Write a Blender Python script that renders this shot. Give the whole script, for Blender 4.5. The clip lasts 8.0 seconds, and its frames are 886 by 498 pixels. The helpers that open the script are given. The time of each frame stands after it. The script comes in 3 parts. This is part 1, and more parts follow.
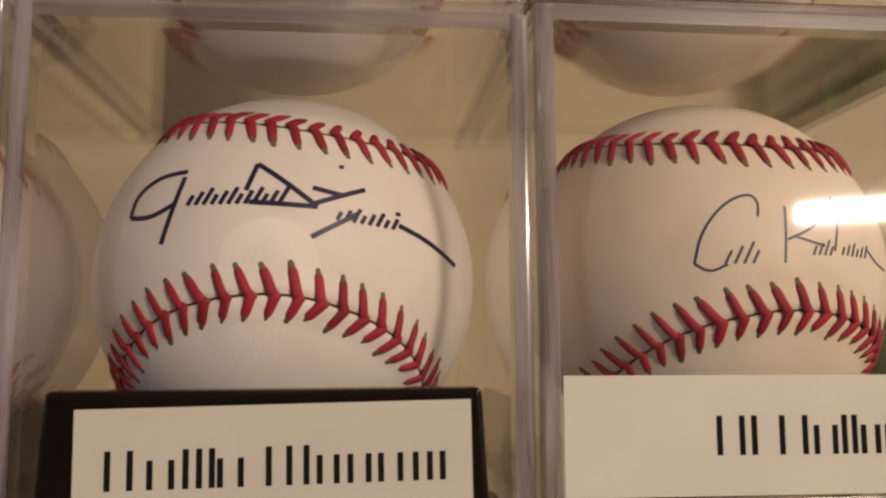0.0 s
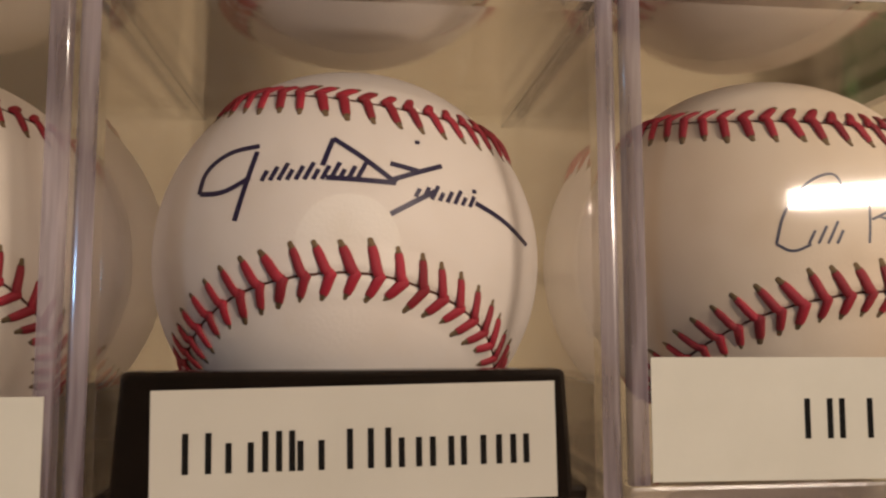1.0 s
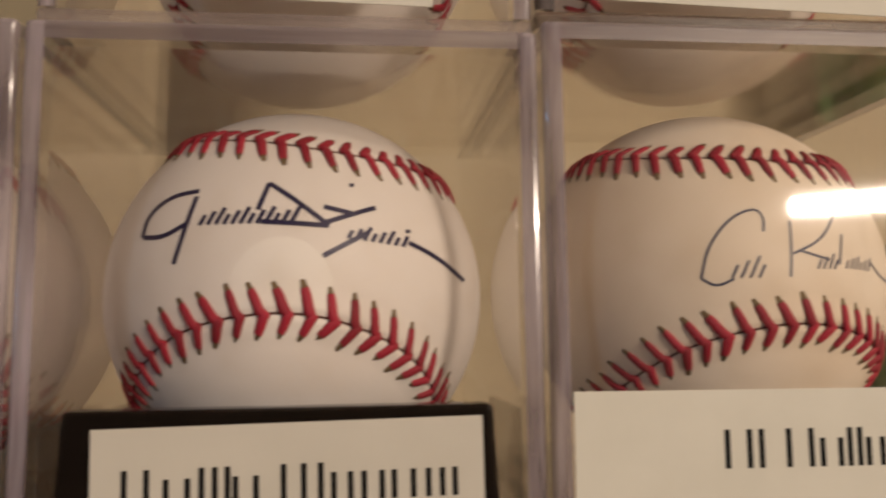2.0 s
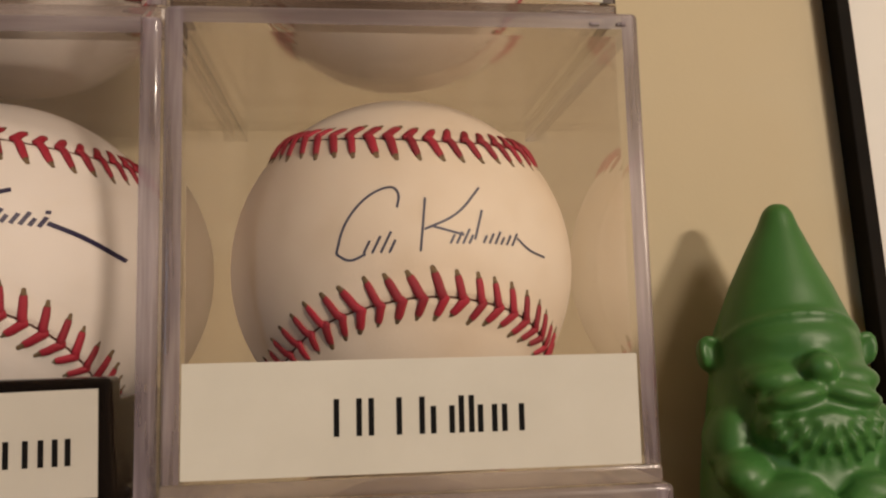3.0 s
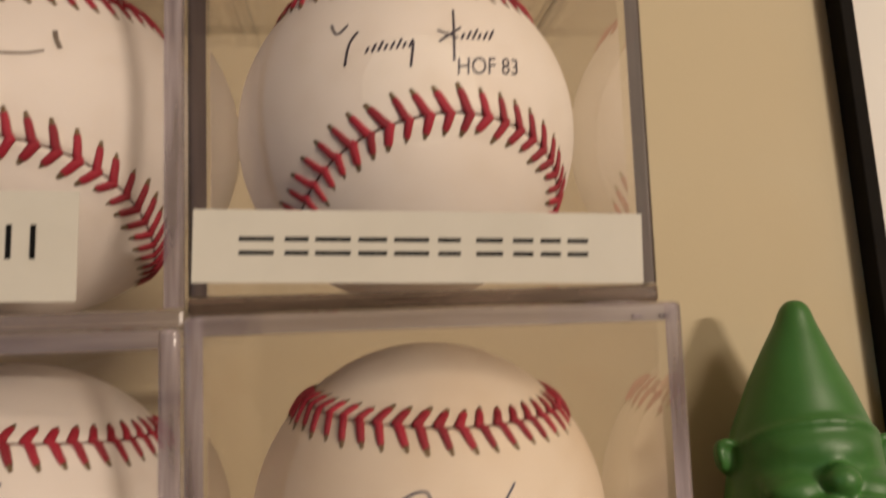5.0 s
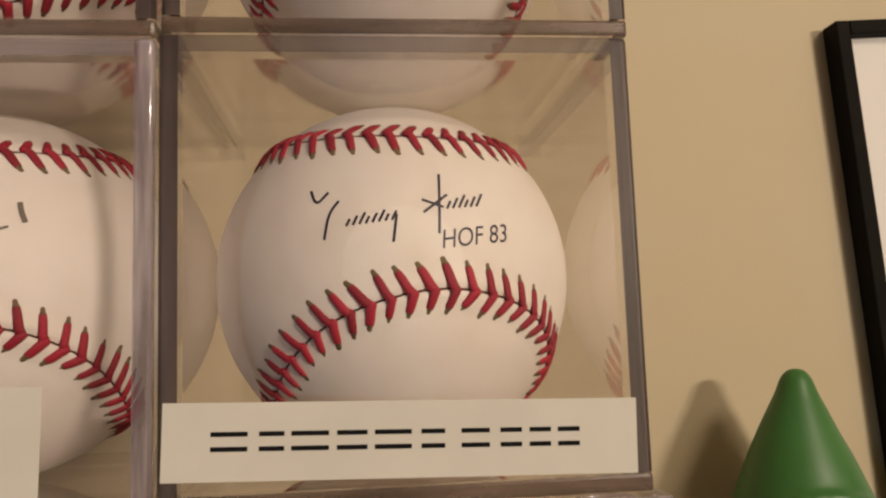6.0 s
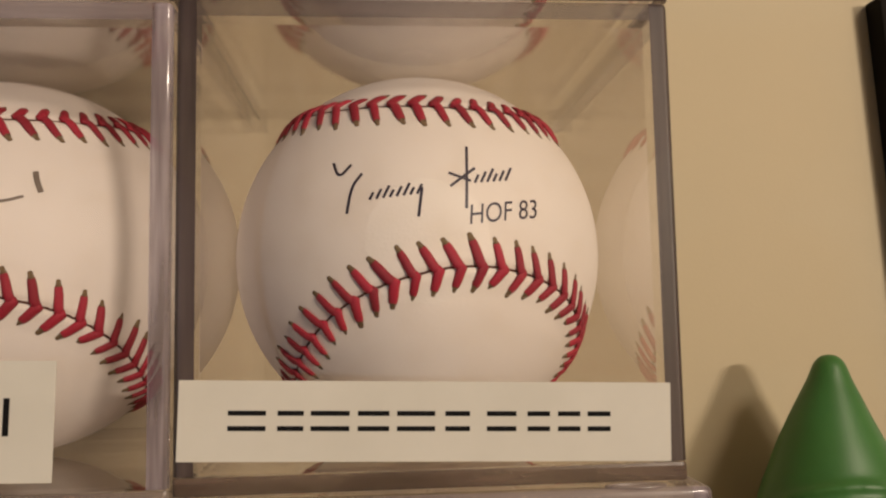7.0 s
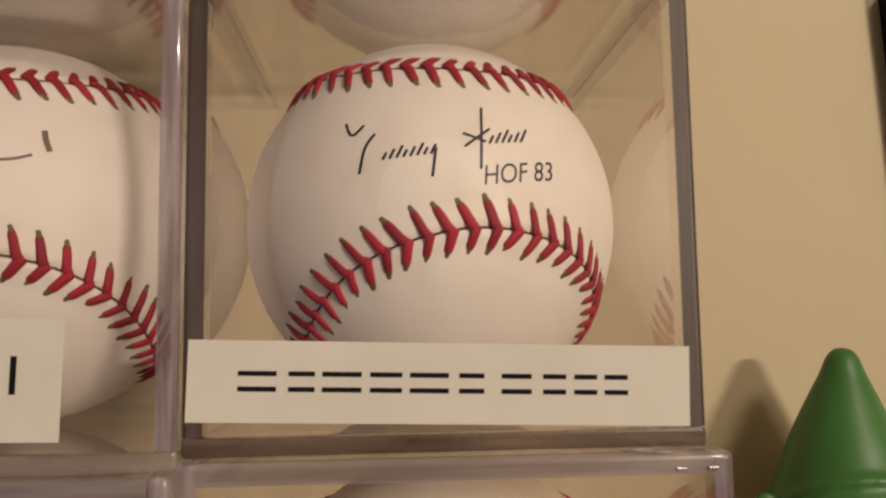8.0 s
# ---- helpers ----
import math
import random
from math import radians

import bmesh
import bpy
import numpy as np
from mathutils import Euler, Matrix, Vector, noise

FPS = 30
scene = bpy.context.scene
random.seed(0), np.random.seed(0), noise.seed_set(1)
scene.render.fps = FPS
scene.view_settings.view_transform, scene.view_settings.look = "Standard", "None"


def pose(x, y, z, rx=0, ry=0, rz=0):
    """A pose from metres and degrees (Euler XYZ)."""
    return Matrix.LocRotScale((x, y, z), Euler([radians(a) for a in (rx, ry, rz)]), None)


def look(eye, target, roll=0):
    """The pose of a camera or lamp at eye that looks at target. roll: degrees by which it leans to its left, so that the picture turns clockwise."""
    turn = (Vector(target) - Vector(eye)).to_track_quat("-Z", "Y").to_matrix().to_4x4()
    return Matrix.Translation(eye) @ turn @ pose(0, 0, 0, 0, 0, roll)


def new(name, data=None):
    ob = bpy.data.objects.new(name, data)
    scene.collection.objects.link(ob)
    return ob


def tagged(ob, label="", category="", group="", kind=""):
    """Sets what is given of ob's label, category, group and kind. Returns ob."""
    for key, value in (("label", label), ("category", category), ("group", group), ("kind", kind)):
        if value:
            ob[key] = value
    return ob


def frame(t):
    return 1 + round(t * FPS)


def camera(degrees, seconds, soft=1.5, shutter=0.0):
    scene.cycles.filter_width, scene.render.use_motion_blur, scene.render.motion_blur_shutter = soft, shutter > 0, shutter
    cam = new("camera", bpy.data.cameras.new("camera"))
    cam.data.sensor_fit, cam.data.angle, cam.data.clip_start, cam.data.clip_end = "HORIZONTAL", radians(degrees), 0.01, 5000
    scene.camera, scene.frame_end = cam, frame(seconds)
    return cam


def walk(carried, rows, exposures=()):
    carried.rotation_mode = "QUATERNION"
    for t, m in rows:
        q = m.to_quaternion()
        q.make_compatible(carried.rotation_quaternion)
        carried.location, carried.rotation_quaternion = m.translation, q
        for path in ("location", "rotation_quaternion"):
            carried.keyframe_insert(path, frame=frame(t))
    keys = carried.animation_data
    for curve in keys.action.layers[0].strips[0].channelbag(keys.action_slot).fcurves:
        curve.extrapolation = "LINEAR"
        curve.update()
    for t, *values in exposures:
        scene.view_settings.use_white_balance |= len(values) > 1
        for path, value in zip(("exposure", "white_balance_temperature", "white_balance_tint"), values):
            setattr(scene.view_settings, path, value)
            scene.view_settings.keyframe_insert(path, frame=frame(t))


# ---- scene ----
cam = camera(57.9, 8.0, soft=2.2, shutter=0.4)
# seconds, eye in millimetres, yaw, pitch, roll
ROWS = [
    (0, -27.6, -123.9, 31.2, -5.48, 6.58, -0.28),
    (0.5, -36.0, -121.7, 31.9, -6.35, 5.65, -0.05),
    (1, -41.6, -118.9, 30.8, -6.19, 5.39, -0.08),
    (1.2, -43.6, -119.2, 31.9, -6.24, 5.26, -0.06),
    (2.3, -9.2, -127.2, 35.0, -5.70, 6.40, -0.95),
    (2.5, 11.1, -128.1, 34.5, -5.66, 6.43, -1.04),
    (2.7, 22.0, -131.0, 31.0, -6.41, 6.60, -1.40),
    (3, 31.0, -135.1, 28.7, -6.40, 6.41, -1.55),
    (3.5, 30.9, -134.6, 26.6, -6.53, 6.12, -1.60),
    (4, 30.2, -132.1, 27.3, -6.40, 5.99, -1.71),
    (4.1, 29.4, -133.9, 30.4, -6.60, 6.05, -1.78),
    (4.2, 29.0, -136.0, 34.0, -6.50, 6.08, -1.86),
    (4.3, 28.0, -137.0, 38.0, -6.46, 5.94, -1.85),
    (4.5, 25.4, -136.7, 47.3, -6.38, 6.23, -2.03),
    (4.7, 26.6, -135.0, 58.8, -5.54, 7.31, -2.09),
    (4.9, 25.6, -133.8, 76.6, -6.55, 6.18, -2.20),
    (5, 27.0, -132.8, 82.5, -6.42, 6.08, -2.06),
    (5.2, 31.8, -133.5, 93.4, -5.96, 7.78, -2.28),
    (6.3, 31.1, -127.7, 114.1, -6.48, 5.61, -1.89),
    (6.5, 31.1, -126.7, 113.4, -5.85, 5.17, -1.65),
    (7, 31.6, -123.9, 113.3, -4.53, 5.10, -1.10),
    (7.5, 34.9, -122.9, 111.7, -3.91, 5.40, -0.86),
    (8, 30.5, -120.8, 106.3, -4.07, 5.52, -0.85),
]
MM = 0.001
scene.cycles.transparent_max_bounces = 24
walk(cam, [(t, pose(x * MM, y * MM, z * MM, 90 + pitch, 0, yaw) @ pose(0, 0, 0, 0, 0, roll)) for t, x, y, z, yaw, pitch, roll in ROWS],
     exposures=[(0, 0.0), (8, 0.0)])

# ---- world and lamps ----
world = bpy.data.worlds.new("room_dark")
scene.world = world
world.use_nodes = True
world.node_tree.nodes["Background"].inputs["Color"].default_value = (1.0, 0.8, 0.6, 1)
world.node_tree.nodes["Background"].inputs["Strength"].default_value = 0.02


def area(name, eye, target, sx, sy, watts, colour):
    data = bpy.data.lights.new(name, "AREA")
    data.shape, data.size, data.size_y, data.energy, data.color = "RECTANGLE", sx, sy, watts, colour
    ob = new(name, data)
    ob.matrix_world = look(eye, target)
    return ob


# a bar-shaped lamp behind the viewer to the right, an added fill light, an added small blue lamp
area("bar_lamp", (1.54, -2.28, 0.445), (0.04, 0.04, 0.06), 0.34, 0.050, 38.0, (1.0, 0.82, 0.66))
# no known fixture: soft fill added to brighten the balls from above
area("fill_light", (1.15, -1.9, 1.40), (0.0, -0.1, 0.0), 0.6, 0.6, 31.0, (1.0, 0.82, 0.66))
# small blue lamp added only to put blue glints on the left edges
area("blue_glint_lamp", (-0.95, -1.25, 0.12), (0.0, 0.0, 0.08), 0.10, 0.08, 1.7, (0.34, 0.62, 1.0))


# ---- materials ----
def material(name, colour, rough=0.5, metal=0.0, spec=0.5):
    m = bpy.data.materials.new(name)
    m.use_nodes = True
    b = m.node_tree.nodes["Principled BSDF"]
    b.inputs["Base Color"].default_value = (*colour, 1)
    b.inputs["Roughness"].default_value = rough
    b.inputs["Metallic"].default_value = metal
    b.inputs["Specular IOR Level"].default_value = spec
    return m, m.node_tree.nodes, m.node_tree.links, b


def noise_tex(nodes, links, scale, detail=4.0, rough=0.55):
    tc = nodes.new("ShaderNodeTexCoord")
    n = nodes.new("ShaderNodeTexNoise")
    n.inputs["Scale"].default_value, n.inputs["Detail"].default_value, n.inputs["Roughness"].default_value = scale, detail, rough
    links.new(tc.outputs["Object"], n.inputs["Vector"])
    return n


def ramp(nodes, links, src, a, b, ca, cb):
    r = nodes.new("ShaderNodeValToRGB")
    r.color_ramp.elements[0].position, r.color_ramp.elements[1].position = a, b
    r.color_ramp.elements[0].color, r.color_ramp.elements[1].color = (*ca, 1), (*cb, 1)
    links.new(src, r.inputs["Fac"])
    return r


def bump(nodes, links, bsdf, src, strength, dist):
    b = nodes.new("ShaderNodeBump")
    b.inputs["Strength"].default_value, b.inputs["Distance"].default_value = strength, dist
    links.new(src, b.inputs["Height"])
    links.new(b.outputs["Normal"], bsdf.inputs["Normal"])


def mottled(name, ca, cb, scale, rough, fine=0.0, fine_dist=0.0002, spec=0.5, lo=0.35, hi=0.65, fine_scale=None):
    m, n, l, b = material(name, ca, rough, 0, spec)
    big = noise_tex(n, l, scale)
    l.new(ramp(n, l, big.outputs["Fac"], lo, hi, ca, cb).outputs["Color"], b.inputs["Base Color"])
    if fine:
        small = noise_tex(n, l, fine_scale or scale * 12, 6)
        bump(n, l, b, small.outputs["Fac"], fine, fine_dist)
    return m


def leather(name, ca, cb, lo=0.38, hi=0.68, rough=0.56):
    """White hide: slow yellowing, fine pores, small smudges."""
    m, n, l, b = material(name, ca, rough, 0, 0.28)
    big = noise_tex(n, l, 22, 3)
    r = ramp(n, l, big.outputs["Fac"], lo, hi, ca, cb)
    smudge = noise_tex(n, l, 140, 5)
    r2 = ramp(n, l, smudge.outputs["Fac"], 0.25, 0.5, (0.86, 0.83, 0.78), (1, 1, 1))
    mix = n.new("ShaderNodeMix")
    mix.data_type, mix.blend_type = "RGBA", "MULTIPLY"
    mix.inputs["Factor"].default_value = 0.5
    l.new(r.outputs["Color"], mix.inputs["A"])
    l.new(r2.outputs["Color"], mix.inputs["B"])
    l.new(mix.outputs["Result"], b.inputs["Base Color"])
    pores = n.new("ShaderNodeTexVoronoi")
    pores.inputs["Scale"].default_value = 1700
    tc = n.new("ShaderNodeTexCoord")
    l.new(tc.outputs["Object"], pores.inputs["Vector"])
    bump(n, l, b, pores.outputs["Distance"], 0.12, 0.0002)
    return m


LEATHER_WHITE = leather("white_hide", (0.83, 0.80, 0.74), (0.80, 0.75, 0.67), 0.25, 0.8)
LEATHER_CREAM = leather("cream_hide", (0.82, 0.78, 0.71), (0.78, 0.71, 0.61), 0.25, 0.8)
LEATHER_AGED = leather("aged_hide", (0.79, 0.71, 0.58), (0.66, 0.53, 0.37), 0.35, 0.8)
THREAD, tn, tl_, tb = material("red_thread", (0.30, 0.011, 0.024), 0.6)
tinfo = tn.new("ShaderNodeObjectInfo")
tl_.new(ramp(tn, tl_, tinfo.outputs["Random"], 0.0, 1.0, (0.25, 0.008, 0.022), (0.40, 0.014, 0.038)).outputs["Color"], tb.inputs["Base Color"])
tw = tn.new("ShaderNodeTexWave")
tw.inputs["Scale"].default_value, tw.inputs["Distortion"].default_value = 900, 2.0
tco = tn.new("ShaderNodeTexCoord")
tl_.new(tco.outputs["Object"], tw.inputs["Vector"])
bump(tn, tl_, tb, tw.outputs["Fac"], 0.35, 0.0002)
HOLE = mottled("stitch_hole", (0.20, 0.145, 0.082), (0.06, 0.038, 0.022), 800, 0.85, spec=0.1)
SEAM = material("seam_gap", (0.085, 0.032, 0.022), 0.8)[0]
INK_BLUE = material("blue_black_ink", (0.012, 0.010, 0.055), 0.4)[0]
INK_GREY = material("faded_blue_ink", (0.055, 0.06, 0.10), 0.5)[0]
INK_DARK = material("dark_ink", (0.018, 0.014, 0.035), 0.45)[0]
INK_PALE = material("brownish_faded_ink", (0.16, 0.13, 0.10), 0.5)[0]
CARD = mottled("label_card", (0.62, 0.60, 0.52), (0.585, 0.565, 0.485), 60, 0.7, 0.15, 0.0001, fine_scale=900)
PRINT = material("black_print", (0.008, 0.008, 0.008), 0.8, 0, 0.1)[0]
BLACK_PLASTIC = mottled("black_plastic", (0.005, 0.004, 0.0035), (0.008, 0.006, 0.005), 80, 0.14, 0.05, 0.0001, spec=0.35)
WALL = mottled("beige_wall_paint", (0.52, 0.445, 0.285), (0.50, 0.425, 0.27), 6, 0.6, 0.18, 0.0004, fine_scale=420)
ROOM = mottled("room_paint", (0.50, 0.44, 0.36), (0.46, 0.40, 0.33), 3, 0.75)
# for the unseen wall behind the viewer, dark to weaken reflections in the panes
DARK_BACKDROP = mottled("dark_backdrop", (0.13, 0.085, 0.055), (0.09, 0.058, 0.038), 5, 0.6)
WOOD = mottled("brown_wood", (0.20, 0.10, 0.045), (0.13, 0.062, 0.028), 30, 0.4, 0.1, 0.0003)
UNSEEN_FLOOR = mottled("unseen_floor", (0.22, 0.17, 0.12), (0.17, 0.13, 0.09), 20, 0.95)
MAT_BOARD = mottled("white_mat_board", (0.80, 0.79, 0.74), (0.78, 0.77, 0.72), 25, 0.8, 0.1, 0.0001)
FRAME_BLACK = mottled("black_frame", (0.006, 0.005, 0.004), (0.010, 0.008, 0.006), 30, 0.65, spec=0.08)
GREEN = mottled("green_vinyl", (0.048, 0.170, 0.036), (0.038, 0.142, 0.029), 30, 0.43, 0.10, 0.0004, spec=0.5, fine_scale=160)


def clear(name, tint, rough=0.0, base=0.04, rise=5.0):
    """A clear pane: what is seen straight through it, and gloss that grows towards grazing."""
    m = bpy.data.materials.new(name)
    m.use_nodes = True
    n, l = m.node_tree.nodes, m.node_tree.links
    n.remove(n["Principled BSDF"])
    seen = n.new("ShaderNodeBsdfTransparent")
    seen.inputs["Color"].default_value = (*tint, 1)
    gloss = n.new("ShaderNodeBsdfGlossy")
    gloss.inputs["Color"].default_value = (1, 1, 1, 1)
    gloss.inputs["Roughness"].default_value = rough
    facing = n.new("ShaderNodeLayerWeight")
    facing.inputs["Blend"].default_value = 0.5
    power, scale = n.new("ShaderNodeMath"), n.new("ShaderNodeMath")
    power.operation, scale.operation = "POWER", "MULTIPLY_ADD"
    power.inputs[1].default_value = rise
    scale.inputs[1].default_value, scale.inputs[2].default_value = 1 - base, base
    l.new(facing.outputs["Facing"], power.inputs[0])
    l.new(power.outputs[0], scale.inputs[0])
    mix = n.new("ShaderNodeMixShader")
    l.new(scale.outputs[0], mix.inputs["Fac"])
    l.new(seen.outputs[0], mix.inputs[1])
    l.new(gloss.outputs[0], mix.inputs[2])
    l.new(mix.outputs[0], n["Material Output"].inputs["Surface"])
    return m


def edge(name, ca, cb, alpha, stretch, rough=0.07, spec=0.7, coat=0.0, relief=0.12):
    """The hazy moulded edge of acrylic, light inside it painted as colour and streaks along it."""
    m, n, l, b = material(name, ca, rough, 0, spec)
    b.inputs["Coat Weight"].default_value, b.inputs["Coat Roughness"].default_value = coat, 0.04
    b.inputs["Alpha"].default_value = alpha
    tc, mp, no = n.new("ShaderNodeTexCoord"), n.new("ShaderNodeMapping"), n.new("ShaderNodeTexNoise")
    mp.inputs["Scale"].default_value = stretch
    no.inputs["Scale"].default_value, no.inputs["Detail"].default_value = 1.0, 3
    l.new(tc.outputs["Object"], mp.inputs["Vector"])
    l.new(mp.outputs["Vector"], no.inputs["Vector"])
    l.new(ramp(n, l, no.outputs["Fac"], 0.35, 0.66, ca, cb).outputs["Color"], b.inputs["Base Color"])
    bump(n, l, b, no.outputs["Fac"], relief, 0.0006)
    return m


ACRYLIC = clear("clear_acrylic", (0.985, 0.975, 0.975), 0.03, 0.045, 3.2)
# gloss raised and blurred in place of reflections between the stacked layers
HAZY_TOP = clear("blurred_gloss_top", (0.96, 0.95, 0.94), 0.10, 0.06, 1.4)
# lavender and pale streaks: light running inside the wall thickness, put into the colour
EDGE = edge("lavender_edge_haze", (0.12, 0.092, 0.105), (0.42, 0.365, 0.405), 0.74, (420, 420, 26), 0.16, 0.7, 1.0)
EDGE_TOP = edge("lavender_top_edge_haze", (0.15, 0.118, 0.122), (0.29, 0.245, 0.255), 0.70, (22, 420, 420), 0.32, 0.6, 0.3)
# the same edges in a darker brown
EDGE_DARK = edge("dark_brown_edge", (0.040, 0.028, 0.027), (0.080, 0.058, 0.056), 0.92, (420, 420, 20), 0.40, 0.25)
EDGE_DARK_TOP = edge("dark_brown_top_edge", (0.05, 0.035, 0.034), (0.11, 0.082, 0.08), 0.55, (20, 420, 420), 0.40, 0.25)
SIDE_STRIP = edge("side_strip_haze", (0.22, 0.18, 0.19), (0.34, 0.29, 0.30), 0.42, (420, 26, 420), 0.3, 0.5)
FOOT = edge("acrylic_base", (0.20, 0.155, 0.145), (0.34, 0.28, 0.265), 0.5, (30, 30, 500), 0.22, 0.7, 0.4)
FOOT_DARK = edge("dark_brown_base", (0.045, 0.027, 0.018), (0.13, 0.088, 0.066), 0.82, (34, 34, 300), 0.25, 0.4)


# ---- building helpers ----
def mesh_of(name, bm, mats, smooth=False):
    me = bpy.data.meshes.new(name)
    bm.to_mesh(me)
    bm.free()
    for m in mats if isinstance(mats, (list, tuple)) else [mats]:
        me.materials.append(m)
    if smooth:
        me.polygons.foreach_set("use_smooth", [True] * len(me.polygons))
    return me


def part(name, bm, mats, parent, label="", smooth=False):
    ob = new(name, mesh_of(name, bm, mats, smooth))
    ob.parent = parent
    if label:
        ob["label"] = label
    return ob


def empty(name, loc):
    ob = new(name)
    ob.empty_display_size = 0.01
    ob.location = [v * MM for v in loc]
    return ob


def box(bm, x0, x1, y0, y1, z0, z1, bevel=0.0, segments=2, mat=0):
    """A box in millimetres, its edges rounded."""
    v = [bm.verts.new((x * MM, y * MM, z * MM)) for z in (z0, z1) for y in (y0, y1) for x in (x0, x1)]
    quads = ((0, 2, 3, 1), (4, 5, 7, 6), (0, 1, 5, 4), (2, 6, 7, 3), (0, 4, 6, 2), (1, 3, 7, 5))
    faces = [bm.faces.new([v[i] for i in q]) for q in quads]
    for f in faces:
        f.material_index = mat
    if bevel:
        edges = list({e for f in faces for e in f.edges})
        bmesh.ops.bevel(bm, geom=edges, offset=bevel * MM, segments=segments, affect="EDGES", profile=0.5)


# ---- the room ----
def slab(name, label, mat, *dims):
    bm = bmesh.new()
    box(bm, *dims)
    ob = new(name, mesh_of(name, bm, mat))
    return tagged(ob, label, name.split("_")[0], kind="structure")


slab("wall_north", "beige painted wall behind the shelf", WALL, -2000, 1800, 300, 400, -900, 1500)
# unseen surfaces, added to close the room and shape its bounced light
slab("wall_south", "unseen dark wall added to dim reflections in the panes", DARK_BACKDROP, -2000, 1800, -2700, -2600, -900, 1500)
slab("wall_west", "unseen side wall added to bounce light", ROOM, -2100, -2000, -2700, 400, -900, 1500)
slab("wall_east", "unseen side wall added to bounce light", ROOM, 1800, 1900, -2700, 400, -900, 1500)
slab("ceiling", "unseen pale ceiling added to bounce light", ROOM, -2100, 1900, -2700, 400, 1500, 1600)
slab("floor", "unseen brown floor added to close the room", UNSEEN_FLOOR, -2100, 1900, -2700, 400, -1000, -900)
bm = bmesh.new()
box(bm, -700, 900, -40, 299, -104, -80, 2.0)
tagged(new("shelf", mesh_of("shelf", bm, WOOD)), "brown wooden shelf board against the beige wall", "shelf", kind="structure")

# ---- baseballs ----
BALL_R = 36.8
SEAM_A, SEAM_C, SEAM_D = 0.422, 0.403, 0.019


def seam_point(t):
    th = math.pi / 2 - (math.pi / 2 - SEAM_A) * np.cos(t)
    ph = t / 2 + SEAM_C * np.sin(2 * t) + SEAM_D * np.sin(4 * t)
    return np.stack([np.sin(th) * np.cos(ph), np.sin(th) * np.sin(ph), np.cos(th)], -1)


SEAM_T = np.linspace(0, 4 * math.pi, 4001)
SEAM_P = seam_point(SEAM_T)
SEAM_S = np.r_[0, np.cumsum(np.linalg.norm(np.diff(SEAM_P, axis=0), axis=1))]


def hide_mesh():
    """The hide: a sphere swelling along the seam, with a groove in it."""
    bm = bmesh.new()
    bmesh.ops.create_icosphere(bm, subdivisions=7, radius=1.0)
    me = mesh_of("hide", bm, LEATHER_WHITE, True)
    co = np.empty(len(me.vertices) * 3)
    me.vertices.foreach_get("co", co)
    co = co.reshape(-1, 3)
    co /= np.linalg.norm(co, axis=1, keepdims=True)
    near = np.concatenate([(c @ SEAM_P[::4].T).max(1) for c in np.array_split(co, 24)])
    d = np.arccos(np.clip(near, -1, 1)) * BALL_R
    r = BALL_R + 0.50 * np.exp(-((d / 2.6) ** 2)) - 0.5 * np.exp(-((d / 0.55) ** 2)) - 0.06 * np.exp(-(((d - 4.8) / 0.8) ** 2))
    me.vertices.foreach_set("co", (co * r[:, None] * MM).ravel())
    me.update()
    return me


def seam_mesh():
    bm = bmesh.new()
    rings = []
    for k in range(360):
        s = SEAM_S[-1] * k / 360
        p = Vector(seam_point(np.interp(s, SEAM_S, SEAM_T)))
        q = Vector(seam_point(np.interp(s, SEAM_S, SEAM_T) + 0.01))
        tang = (q - p).normalized()
        side = p.cross(tang).normalized()
        c = p * (BALL_R - 0.05)
        rings.append([bm.verts.new((c + side * 0.42 * math.cos(a) + p * 0.36 * math.sin(a)) * MM) for a in (0, math.pi / 2, math.pi, -math.pi / 2)])
    for a, b in zip(rings, rings[1:] + rings[:1]):
        for i in range(4):
            bm.faces.new((a[i], b[i], b[(i + 1) % 4], a[(i + 1) % 4]))
    return mesh_of("seam", bm, SEAM, True)


REACH = (1.0, 0.82)
# the thread's way from the seam out to its hole: along the seam, away from it, half width, lift of its middle
THREAD_WAY = ((1.00, -0.22, 0.62, 0.12), (0.55, 0.10, 0.80, 0.20), (0.10, 0.75, 0.86, 0.22), (-0.30, 1.75, 0.83, 0.20), (-0.66, 2.75, 0.79, 0.16),
              (-1.02, 3.55, 0.74, 0.10), (-1.24, 4.05, 0.66, 0.0), (-1.36, 4.30, 0.58, -0.12), (-1.70, 5.05, 0.56, -0.18), (-1.92, 5.55, 0.30, -0.26))


